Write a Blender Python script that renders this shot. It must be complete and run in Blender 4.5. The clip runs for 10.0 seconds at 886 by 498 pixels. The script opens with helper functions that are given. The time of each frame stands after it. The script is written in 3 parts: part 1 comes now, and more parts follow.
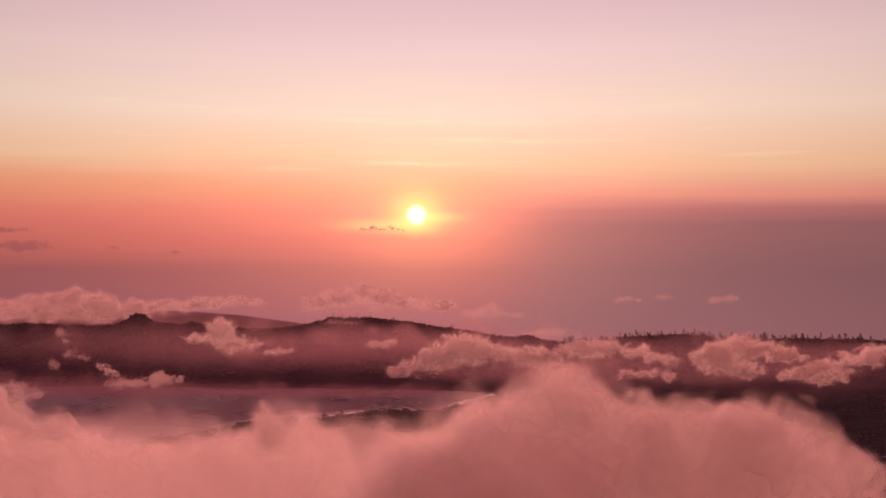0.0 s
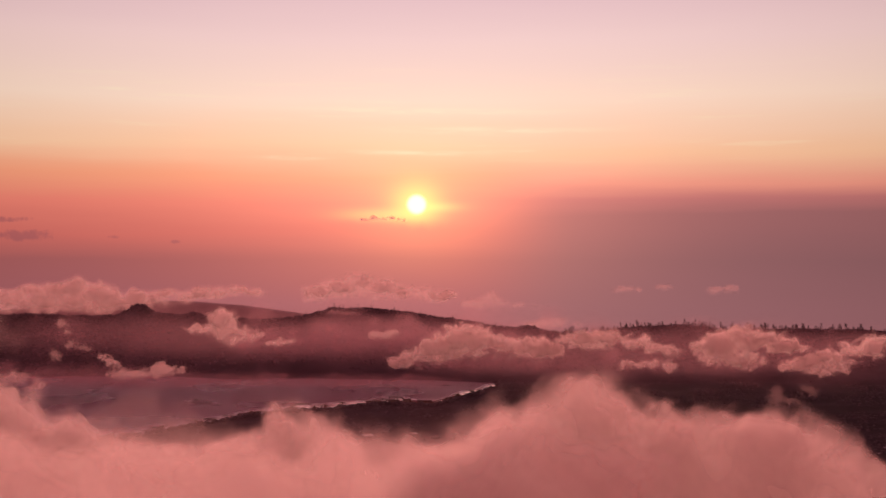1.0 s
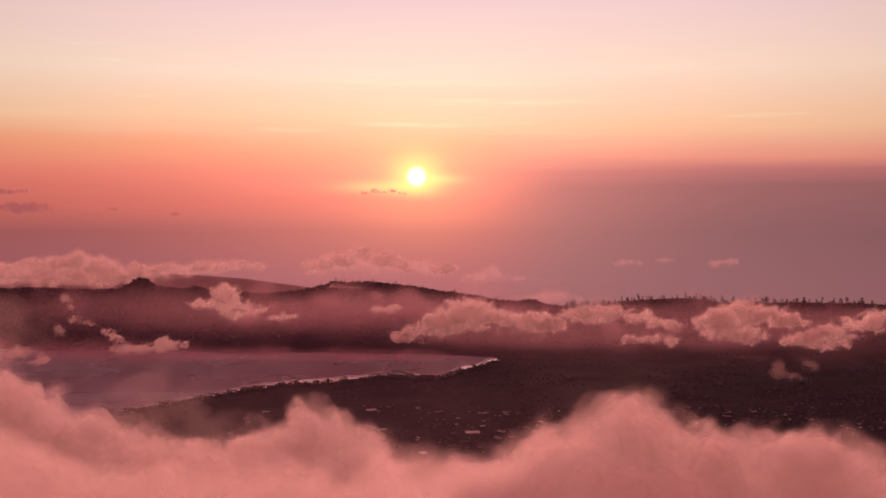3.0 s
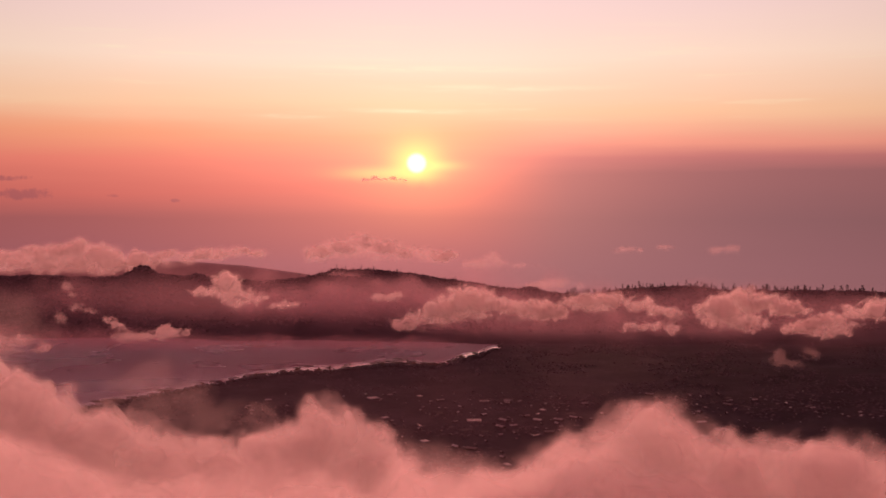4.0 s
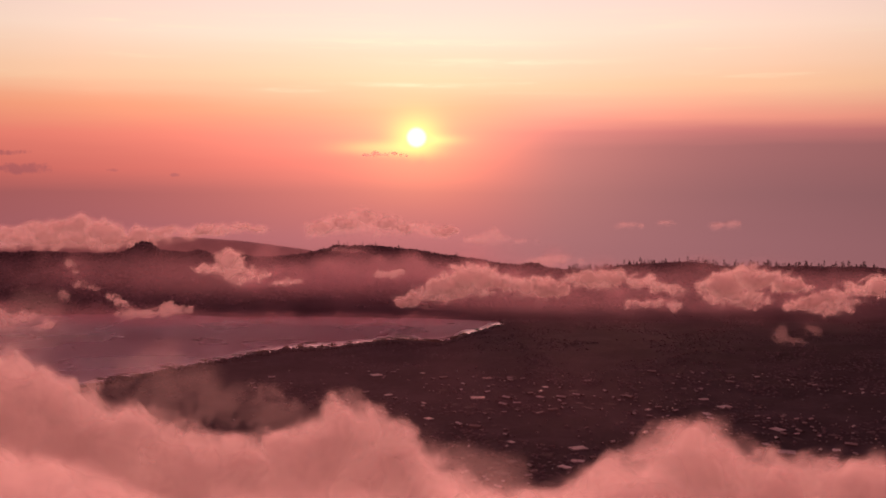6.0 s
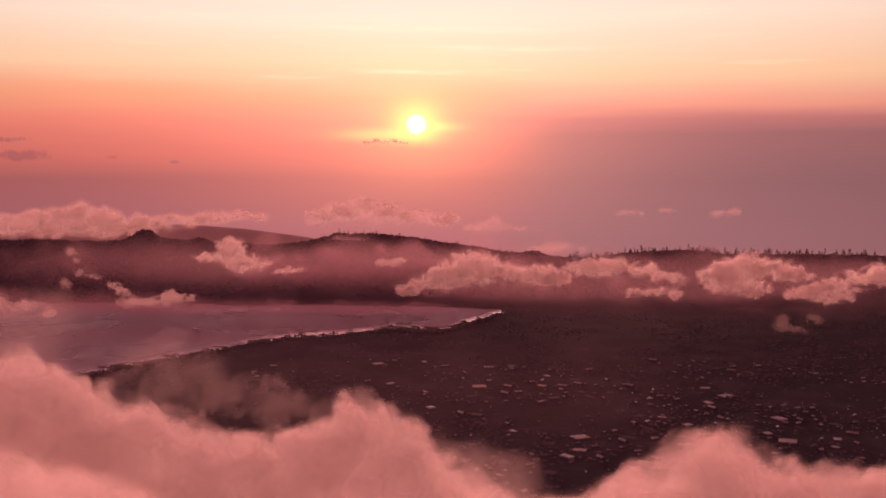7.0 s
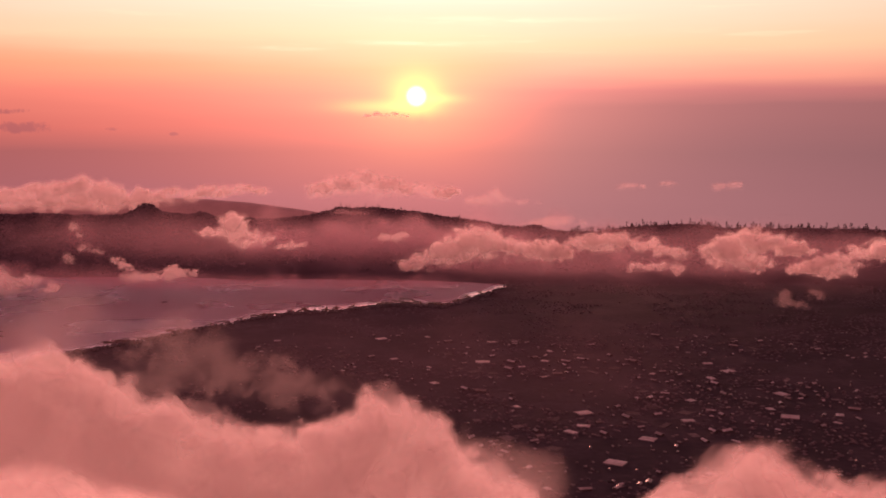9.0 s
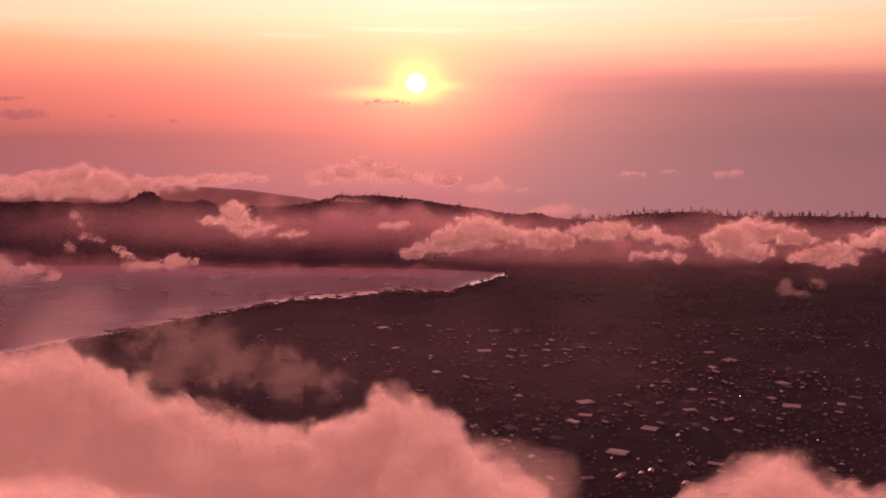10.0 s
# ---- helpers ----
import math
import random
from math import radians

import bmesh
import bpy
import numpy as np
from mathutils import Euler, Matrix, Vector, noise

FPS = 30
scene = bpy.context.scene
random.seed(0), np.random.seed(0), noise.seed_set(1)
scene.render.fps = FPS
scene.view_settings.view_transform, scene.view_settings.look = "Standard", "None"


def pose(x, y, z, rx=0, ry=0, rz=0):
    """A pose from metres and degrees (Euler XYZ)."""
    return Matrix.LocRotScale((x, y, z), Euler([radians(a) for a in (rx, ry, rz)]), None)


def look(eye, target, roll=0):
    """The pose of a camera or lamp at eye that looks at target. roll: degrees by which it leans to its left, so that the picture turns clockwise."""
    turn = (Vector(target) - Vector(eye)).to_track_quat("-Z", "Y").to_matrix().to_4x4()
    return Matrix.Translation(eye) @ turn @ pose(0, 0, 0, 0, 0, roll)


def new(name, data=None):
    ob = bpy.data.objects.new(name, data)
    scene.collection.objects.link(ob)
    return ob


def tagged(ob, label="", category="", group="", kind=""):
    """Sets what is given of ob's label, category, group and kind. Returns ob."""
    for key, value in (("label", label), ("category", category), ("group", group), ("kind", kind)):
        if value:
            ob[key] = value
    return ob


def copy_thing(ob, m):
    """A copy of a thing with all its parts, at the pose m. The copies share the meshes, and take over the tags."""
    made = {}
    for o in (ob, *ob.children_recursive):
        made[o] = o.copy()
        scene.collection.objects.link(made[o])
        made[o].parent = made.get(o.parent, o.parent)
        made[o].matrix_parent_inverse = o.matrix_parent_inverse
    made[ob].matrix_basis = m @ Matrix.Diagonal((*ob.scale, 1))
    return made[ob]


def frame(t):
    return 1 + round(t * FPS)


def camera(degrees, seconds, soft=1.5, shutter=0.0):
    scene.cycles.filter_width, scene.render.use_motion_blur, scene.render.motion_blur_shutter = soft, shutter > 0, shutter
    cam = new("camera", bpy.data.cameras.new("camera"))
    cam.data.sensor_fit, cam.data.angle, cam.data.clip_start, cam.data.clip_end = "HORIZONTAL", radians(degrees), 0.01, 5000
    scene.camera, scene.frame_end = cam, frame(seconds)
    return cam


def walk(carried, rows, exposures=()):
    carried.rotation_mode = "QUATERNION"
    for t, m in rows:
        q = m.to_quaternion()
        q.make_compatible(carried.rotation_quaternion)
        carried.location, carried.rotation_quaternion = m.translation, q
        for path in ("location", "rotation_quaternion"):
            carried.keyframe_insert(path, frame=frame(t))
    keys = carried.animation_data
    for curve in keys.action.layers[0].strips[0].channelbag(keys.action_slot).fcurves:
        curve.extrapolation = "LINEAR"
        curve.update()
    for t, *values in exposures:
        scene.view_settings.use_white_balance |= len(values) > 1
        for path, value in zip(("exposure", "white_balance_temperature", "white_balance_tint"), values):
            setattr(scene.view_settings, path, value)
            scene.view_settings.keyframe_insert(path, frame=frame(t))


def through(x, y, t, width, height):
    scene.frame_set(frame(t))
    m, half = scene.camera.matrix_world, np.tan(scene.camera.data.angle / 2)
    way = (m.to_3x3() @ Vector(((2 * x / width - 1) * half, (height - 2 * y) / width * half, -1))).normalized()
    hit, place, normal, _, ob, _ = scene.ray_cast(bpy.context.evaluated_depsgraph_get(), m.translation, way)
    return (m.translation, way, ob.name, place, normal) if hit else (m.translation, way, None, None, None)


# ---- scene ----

# ---- camera: a drone that rises, slides to its left and tips down ----
cam = camera(46.0, 10.0, soft=1.8)
TILT = [(0.0, 0.62), (0.5, 0.34), (1.0, 0.04), (1.5, -0.31), (2.0, -0.70), (2.5, -1.09), (4.0, -2.22),
        (4.5, -2.54), (5.0, -2.88), (5.5, -3.25), (7.0, -4.33), (7.5, -4.67), (8.0, -5.06), (8.5, -5.46),
        (9.0, -5.85), (9.5, -6.23), (10.0, -6.55)]
walk(cam, [(t, pose(11.0 - 2.2 * t, 0.0, 268.5 + 2.3 * t, 90 + tilt, 0, 0)) for t, tilt in TILT],
     exposures=[(0.0, 0.0), (4.0, 0.12), (7.0, 0.25), (10.0, 0.48)])
scene.cycles.transparent_max_bounces = 72

# ---- light: a red sun just above the haze, and the dawn sky ----
SUN_AZIMUTH, SUN_HEIGHT = -1.45, 2.48   # degrees: right of straight ahead, above the level
SUN_WAY = Vector((math.sin(radians(SUN_AZIMUTH)) * math.cos(radians(SUN_HEIGHT)),
                  math.cos(radians(SUN_AZIMUTH)) * math.cos(radians(SUN_HEIGHT)), math.sin(radians(SUN_HEIGHT))))


def linear(r, g, b):
    return tuple(((c / 255 + 0.055) / 1.055) ** 2.4 if c > 10 else c / 255 / 12.92 for c in (r, g, b)) + (1.0,)


class Nodes:
    """Short hands for a node tree."""

    def __init__(self, tree):
        self.tree = tree

    def add(self, kind, **values):
        node = self.tree.nodes.new(kind)
        for key, value in values.items():
            setattr(node, key, value)
        return node

    def link(self, a, b):
        self.tree.links.new(a, b)

    def put(self, socket, value):
        if isinstance(value, bpy.types.NodeSocket):
            self.link(value, socket)
        else:
            socket.default_value = value

    def math(self, op, a, b=0.0, clamp=False):
        node = self.add("ShaderNodeMath", operation=op, use_clamp=clamp)
        self.put(node.inputs[0], a), self.put(node.inputs[1], b)
        return node.outputs[0]

    def span(self, value, a, b, c=0.0, d=1.0, smooth=True):
        node = self.add("ShaderNodeMapRange", interpolation_type="SMOOTHSTEP" if smooth else "LINEAR", clamp=True)
        self.put(node.inputs[0], value)
        for k, v in enumerate((a, b, c, d)):
            node.inputs[k + 1].default_value = v
        return node.outputs[0]

    def mix(self, fac, a, b, how="MIX"):
        node = self.add("ShaderNodeMix", data_type="RGBA", blend_type=how)
        self.put(node.inputs[0], fac), self.put(node.inputs[6], a), self.put(node.inputs[7], b)
        return node.outputs[2]

    def ramp(self, fac, stops):
        node = self.add("ShaderNodeValToRGB")
        items = node.color_ramp.elements
        for k, (at, colour) in enumerate(stops):
            item = items[k] if k < 2 else items.new(at)
            item.position, item.color = at, colour
        self.put(node.inputs[0], fac)
        return node.outputs[0]

    def noise(self, vector, scale, detail=4.0, rough=0.55, warp=0.0):
        node = self.add("ShaderNodeTexNoise")
        if vector is not None:
            self.link(vector, node.inputs["Vector"])
        node.inputs["Scale"].default_value, node.inputs["Detail"].default_value = scale, detail
        node.inputs["Roughness"].default_value, node.inputs["Distortion"].default_value = rough, warp
        return node.outputs["Fac"]


def dawn_world():
    world = bpy.data.worlds.new("dawn")
    scene.world = world
    world.use_nodes = True
    world.node_tree.nodes.clear()
    n = Nodes(world.node_tree)
    way = n.add("ShaderNodeTexCoord").outputs["Generated"]
    parts = n.add("ShaderNodeSeparateXYZ")
    n.link(way, parts.inputs[0])
    x, y, z = parts.outputs
    # a little unevenness in the layers of the haze
    stretch = n.add("ShaderNodeMapping")
    stretch.inputs["Scale"].default_value = (3, 3, 40)
    n.link(way, stretch.inputs[0])
    wave = n.noise(stretch.outputs[0], 1.0, 4)
    level = n.math("ADD", z, n.math("MULTIPLY", n.math("SUBTRACT", wave, 0.5), 0.016))
    fac = n.span(level, -0.10, 0.40, smooth=False)

    def at(e):
        return (e + 0.10) / 0.50

    west = n.ramp(fac, [(0.0, linear(160, 94, 98)), (at(-0.054), linear(164, 97, 103)), (at(-0.010), linear(168, 94, 94)),
                        (at(0.017), linear(208, 108, 99)), (at(0.044), linear(234, 128, 111)), (at(0.071), linear(247, 160, 124)),
                        (at(0.098), linear(252, 200, 163)), (at(0.141), linear(253, 219, 198)), (at(0.195), linear(244, 207, 203)),
                        (at(0.24), linear(230, 191, 196)), (at(0.30), linear(212, 160, 170)), (1.0, linear(222, 132, 135))])
    east = n.ramp(fac, [(0.0, linear(152, 99, 103)), (at(-0.054), linear(152, 100, 104)), (at(-0.010), linear(146, 97, 100)),
                        (at(0.033), linear(160, 102, 103)), (at(0.047), linear(192, 116, 113)), (at(0.060), linear(236, 150, 130)),
                        (at(0.090), linear(250, 194, 156)), (at(0.141), linear(253, 217, 196)), (at(0.195), linear(244, 207, 203)),
                        (at(0.24), linear(230, 191, 196)), (at(0.30), linear(212, 160, 170)), (1.0, linear(222, 132, 135))])
    colour = n.mix(n.span(x, 0.0, 0.13), west, east)
    # thin high streaks of cloud
    thin = n.add("ShaderNodeMapping")
    thin.inputs["Scale"].default_value = (5, 5, 90)
    n.link(way, thin.inputs[0])
    streak = n.math("MULTIPLY", n.span(n.noise(thin.outputs[0], 1.4, 5, 0.6), 0.56, 0.75), n.span(z, 0.07, 0.11))
    colour = n.mix(n.math("MULTIPLY", n.math("MULTIPLY", streak, n.span(z, 0.19, 0.13)), 0.30), colour, linear(255, 236, 196))
    for at_x, at_z, wide, high in ((0.055, 0.113, 0.085, 0.0026), (-0.030, 0.092, 0.055, 0.0020), (-0.145, 0.087, 0.026, 0.0014), (-0.300, 0.146, 0.015, 0.0014), (-0.02, 0.132, 0.12, 0.0030)):
        a = n.math("POWER", n.math("DIVIDE", n.math("SUBTRACT", x, at_x), wide), 2.0)
        b = n.math("POWER", n.math("DIVIDE", n.math("SUBTRACT", n.math("ADD", z, n.math("MULTIPLY", n.math("SUBTRACT", wave, 0.5), 0.012)), at_z), high), 2.0)
        wisp = n.math("MULTIPLY", n.math("EXPONENT", n.math("MULTIPLY", n.math("ADD", a, b), -1.0)), n.span(n.noise(stretch.outputs[0], 9.0, 3), 0.35, 0.6, 0.3, 1.0))
        colour = n.mix(n.math("MULTIPLY", n.math("MULTIPLY", wisp, n.span(y, 0.0, 0.3)), 0.42), colour, linear(255, 236, 200))
    # unseen sky behind the camera, brightened to salmon pink to light the fog
    colour = n.mix(n.span(y, 0.75, -0.4), colour, linear(240, 124, 120))
    # a small dark cloud far off in the haze
    def far_cloud(at_x, at_z, wide, high):
        a = n.math("POWER", n.math("DIVIDE", n.math("SUBTRACT", x, at_x), wide), 2.0)
        b = n.math("POWER", n.math("DIVIDE", n.math("SUBTRACT", z, at_z), high), 2.0)
        torn = n.math("ADD", n.math("ADD", a, b), n.math("MULTIPLY", n.math("SUBTRACT", n.noise(way, 130.0, 4, 0.65), 0.5), 3.4))
        return n.math("MULTIPLY", n.span(torn, 1.2, 0.1), n.span(y, 0.0, 0.3))

    for spot in ((-0.374, 0.0130, 0.026, 0.0052), (-0.395, 0.0270, 0.030, 0.0030), (-0.301, 0.0115, 0.006, 0.0020), (-0.248, 0.0075, 0.005, 0.0018)):
        colour = n.mix(n.math("MULTIPLY", far_cloud(*spot), 0.55), colour, linear(150, 84, 92))
    # the sky dims away from the sun
    dim = n.math("SUBTRACT", 1.0, n.math("MULTIPLY", n.math("MINIMUM", n.math("MULTIPLY", x, x), 0.2), 1.1))
    grey = n.add("ShaderNodeCombineColor")
    for k in range(3):
        n.link(dim, grey.inputs[k])
    colour = n.mix(1.0, colour, grey.outputs[0], "MULTIPLY")
    # the glow round the sun
    off = n.add("ShaderNodeVectorMath", operation="SUBTRACT")
    n.link(way, off.inputs[0])
    off.inputs[1].default_value = SUN_WAY
    apart = n.add("ShaderNodeSeparateXYZ")
    n.link(off.outputs[0], apart.inputs[0])

    lid = n.span(n.math("ADD", apart.outputs[2], n.math("MULTIPLY", n.math("SUBTRACT", n.noise(way, 60.0, 3), 0.5), 0.010)), -0.027, -0.013)

    def glow(wide, high, power, across, above):
        a = n.math("POWER", n.math("ABSOLUTE", n.math("DIVIDE", n.math("SUBTRACT", apart.outputs[0], across), wide)), 2.0)
        b = n.math("POWER", n.math("ABSOLUTE", n.math("DIVIDE", n.math("SUBTRACT", apart.outputs[2], above), high)), 2.0)
        return n.math("MULTIPLY", n.math("EXPONENT", n.math("MULTIPLY", n.math("POWER", n.math("ADD", a, b), power), -1.0)), n.span(y, 0.0, 0.2))

    for wide, high, power, across, above, tint, much in ((0.19, 0.085, 1, 0, 0, (1.0, 0.30, 0.18, 1), 0.42), (0.060, 0.045, 1, 0, 0, (1.0, 0.42, 0.12, 1), 0.30),
                                                         (0.022, 0.019, 1, 0, 0, (1.0, 0.80, 0.08, 1), 0.66), (0.038, 0.0060, 1, -0.034, -0.0100, (1.0, 0.70, 0.12, 1), 0.36),
                                                         (0.022, 0.0045, 1, 0.022, -0.0025, (1.0, 0.70, 0.12, 1), 0.30), (0.0092, 0.0092, 4, 0, 0, (1.0, 0.95, 0.75, 1), 0.9)):
        shine = glow(wide, high, power, across, above)
        if wide < 0.05 and power < 2:   # a bank of haze cuts the glow off below
            shine = n.math("MULTIPLY", shine, lid)
        colour = n.mix(n.math("MULTIPLY", shine, much), colour, tint, "ADD")
    back = n.add("ShaderNodeBackground")
    n.link(colour, back.inputs[0])
    back.inputs[1].default_value = 1.0
    n.link(back.outputs[0], n.add("ShaderNodeOutputWorld").inputs[0])
    for node in world.node_tree.nodes:
        if node.type == "MIX" and node.blend_type == "ADD":
            node.clamp_factor = False


dawn_world()
sun = new("sun", bpy.data.lights.new("sun", "SUN"))
sun.data.energy, sun.data.angle, sun.data.color = 3.2, radians(7.0), (1.0, 0.33, 0.26)
sun.matrix_world = look((0, 0, 600), Vector((0, 0, 600)) - SUN_WAY)


# ---- materials ----
def material(name):
    m = bpy.data.materials.new(name)
    m.use_nodes = True
    m.node_tree.nodes.clear()
    n = Nodes(m.node_tree)
    return m, n, n.add("ShaderNodeOutputMaterial")


def surface(name, low, high, scale, rough=0.9, bump=0.0, metal=0.0, random_tint=0.0, fine=6.0):
    """A plain rough surface: two colours mixed at two scales, with a fine relief."""
    m, n, out = material(name)
    co = n.add("ShaderNodeTexCoord").outputs["Object"]
    broad, grain = n.noise(co, scale, 5), n.noise(co, scale * fine, 4)
    fac = n.span(n.math("ADD", n.math("MULTIPLY", broad, 0.65), n.math("MULTIPLY", grain, 0.35)), 0.35, 0.65)
    colour = n.mix(fac, (*low, 1), (*high, 1))
    if random_tint:
        dice = n.add("ShaderNodeObjectInfo").outputs["Random"]
        colour = n.mix(1.0, colour, n.ramp(dice, [(0.0, (1 - random_tint,) * 3 + (1,)), (1.0, (1, 1, 1, 1))]), "MULTIPLY")
    b = n.add("ShaderNodeBsdfPrincipled")
    n.link(colour, b.inputs["Base Color"])
    b.inputs["Roughness"].default_value, b.inputs["Metallic"].default_value = rough, metal
    b.inputs["Specular IOR Level"].default_value = 0.5 if rough < 0.6 else 0.05
    if bump:
        relief = n.add("ShaderNodeBump")
        relief.inputs["Strength"].default_value, relief.inputs["Distance"].default_value = bump, 1.0 / scale / fine
        n.link(grain, relief.inputs["Height"])
        n.link(relief.outputs[0], b.inputs["Normal"])
    n.link(b.outputs[0], out.inputs[0])
    return m


def vapour(name, scale, tear, through=0.3, calm=1.0, tint=(0.97, 0.97, 0.97)):
    """Droplets in the air: white unless tinted, scattering light both ways, fraying where the body is thin."""
    m, n, out = material(name)
    co = n.add("ShaderNodeTexCoord").outputs["Object"]
    thick = n.add("ShaderNodeAttribute", attribute_name="thick").outputs["Fac"]
    veil = n.add("ShaderNodeAttribute", attribute_name="veil").outputs["Fac"]
    drawn = n.add("ShaderNodeMapping")   # wisps run on through the depth of the body
    drawn.inputs["Scale"].default_value = (1.0, 0.3, 1.15)
    n.link(co, drawn.inputs[0])
    grain, lump = n.noise(drawn.outputs[0], scale, 6, 0.55, 1.2), n.noise(drawn.outputs[0], scale * 0.35, 3, 0.5, 0.8)
    uneven = n.math("SUBTRACT", n.math("ADD", n.math("MULTIPLY", grain, 0.55), n.math("MULTIPLY", lump, 0.45)), 0.5)
    frayed = n.math("ADD", thick, n.math("MULTIPLY", n.math("MULTIPLY", uneven, n.span(thick, 0.25, 0.8, 1.0, calm)), tear))
    body = n.math("POWER", n.math("MULTIPLY", n.span(frayed, 0.0, 0.95), n.span(thick, 0.0, 0.25)), 1.5)
    alpha = n.math("MULTIPLY", body, veil)
    facing = n.add("ShaderNodeVectorMath", operation="NORMALIZE")   # droplets face outwards, where the body thins
    n.link(n.add("ShaderNodeAttribute", attribute_name="bulge").outputs["Vector"], facing.inputs[0])
    front, behind = n.add("ShaderNodeBsdfDiffuse"), n.add("ShaderNodeBsdfTranslucent")
    for node in (front, behind):
        n.link(facing.outputs[0], node.inputs["Normal"])
        node.inputs[0].default_value = (*tint, 1)
    both = n.add("ShaderNodeMixShader")
    both.inputs[0].default_value = through
    n.link(front.outputs[0], both.inputs[1]), n.link(behind.outputs[0], both.inputs[2])
    clear = n.add("ShaderNodeBsdfTransparent")
    mixed = n.add("ShaderNodeMixShader")
    n.link(alpha, mixed.inputs[0])
    n.link(clear.outputs[0], mixed.inputs[1]), n.link(both.outputs[0], mixed.inputs[2])
    n.link(mixed.outputs[0], out.inputs[0])
    return m


VAPOUR_NEAR = vapour("near_vapour", 0.050, 3.4, 0.42, 0.45)
VAPOUR_MID = vapour("valley_vapour", 0.040, 4.2, 0.46, 0.35)
VAPOUR_WISP = vapour("wispy_vapour", 0.10, 4.2, 0.45, 0.6)
# The tint puts the red of scattered sunlight into the haze colour.
VAPOUR_HAZE = vapour("tinted_haze", 0.008, 1.3, tint=(0.95, 0.76, 0.86))
VAPOUR_FAR = vapour("distant_vapour", 0.015, 3.0, 0.38, 0.25)


def land_material():
    """Dark crops and trees on the plain; rim and far hill are painted paler to stand in for haze."""
    m, n, out = material("land")
    co = n.add("ShaderNodeTexCoord").outputs["Object"]
    broad, grain = n.noise(co, 0.012, 5), n.noise(co, 0.11, 4)
    fac = n.span(n.math("ADD", n.math("MULTIPLY", broad, 0.6), n.math("MULTIPLY", grain, 0.4)), 0.36, 0.64)
    parcels = n.add("ShaderNodeTexVoronoi", feature="F1", distance="CHEBYCHEV")
    parcels.inputs["Scale"].default_value = 0.024
    n.link(co, parcels.inputs["Vector"])
    tone = n.add("ShaderNodeSeparateColor")
    n.link(parcels.outputs["Color"], tone.inputs[0])
    green = n.mix(fac, (0.018, 0.021, 0.031, 1), (0.030, 0.034, 0.048, 1))
    green = n.mix(n.span(tone.outputs[0], 0.1, 0.9, 0.0, 0.5), green, (0.014, 0.017, 0.024, 1))
    # Rim and far hill tones put distance haze into the ground colour.
    hazed_rim = n.mix(fac, (0.032, 0.031, 0.046, 1), (0.048, 0.046, 0.066, 1))
    hazed_hill = n.mix(fac, (0.22, 0.21, 0.24, 1), (0.27, 0.26, 0.29, 1))
    raised = n.add("ShaderNodeAttribute", attribute_name="raised").outputs["Fac"]
    colour = n.mix(n.span(raised, 0.62, 1.0, smooth=False), n.mix(n.span(raised, 0.0, 0.62, smooth=False), green, hazed_rim), hazed_hill)
    b = n.add("ShaderNodeBsdfPrincipled")
    n.link(colour, b.inputs["Base Color"])
    b.inputs["Roughness"].default_value = 0.95
    b.inputs["Specular IOR Level"].default_value = 0.02
    relief = n.add("ShaderNodeBump")
    relief.inputs["Strength"].default_value, relief.inputs["Distance"].default_value = 0.3, 3.0
    n.link(grain, relief.inputs["Height"])
    n.link(relief.outputs[0], b.inputs["Normal"])
    n.link(b.outputs[0], out.inputs[0])
    return m


LAND = land_material()
# Leaves on the rim are painted paler than the rest to stand in for haze.
RIM_LEAVES = surface("rim_leaves", (0.050, 0.049, 0.072), (0.076, 0.074, 0.104), 0.05, 0.9)
LEAVES = surface("dark_leaves", (0.036, 0.042, 0.055), (0.062, 0.071, 0.092), 0.1, 0.9)
GROVE = surface("grove_leaves", (0.040, 0.046, 0.062), (0.070, 0.079, 0.100), 0.1, 0.9)
BARK = surface("bark", (0.06, 0.045, 0.035), (0.12, 0.09, 0.07), 0.8, 0.95)
WALLS = surface("plaster_wall", (0.05, 0.058, 0.068), (0.08, 0.09, 0.104), 0.4, 0.9, random_tint=0.5)
ROOF = surface("zinc_roof", (0.10, 0.14, 0.18), (0.23, 0.29, 0.36), 0.12, 0.5, random_tint=0.75)
PLASTIC = surface("plastic_sheet", (0.13, 0.16, 0.20), (0.23, 0.27, 0.33), 0.15, 0.5, random_tint=0.5)
SOIL = surface("dry_soil", (0.05, 0.058, 0.072), (0.09, 0.102, 0.122), 0.15, 0.95, random_tint=0.5)
RAFT = surface("weathered_bamboo", (0.035, 0.032, 0.03), (0.08, 0.07, 0.065), 0.6, 0.8)


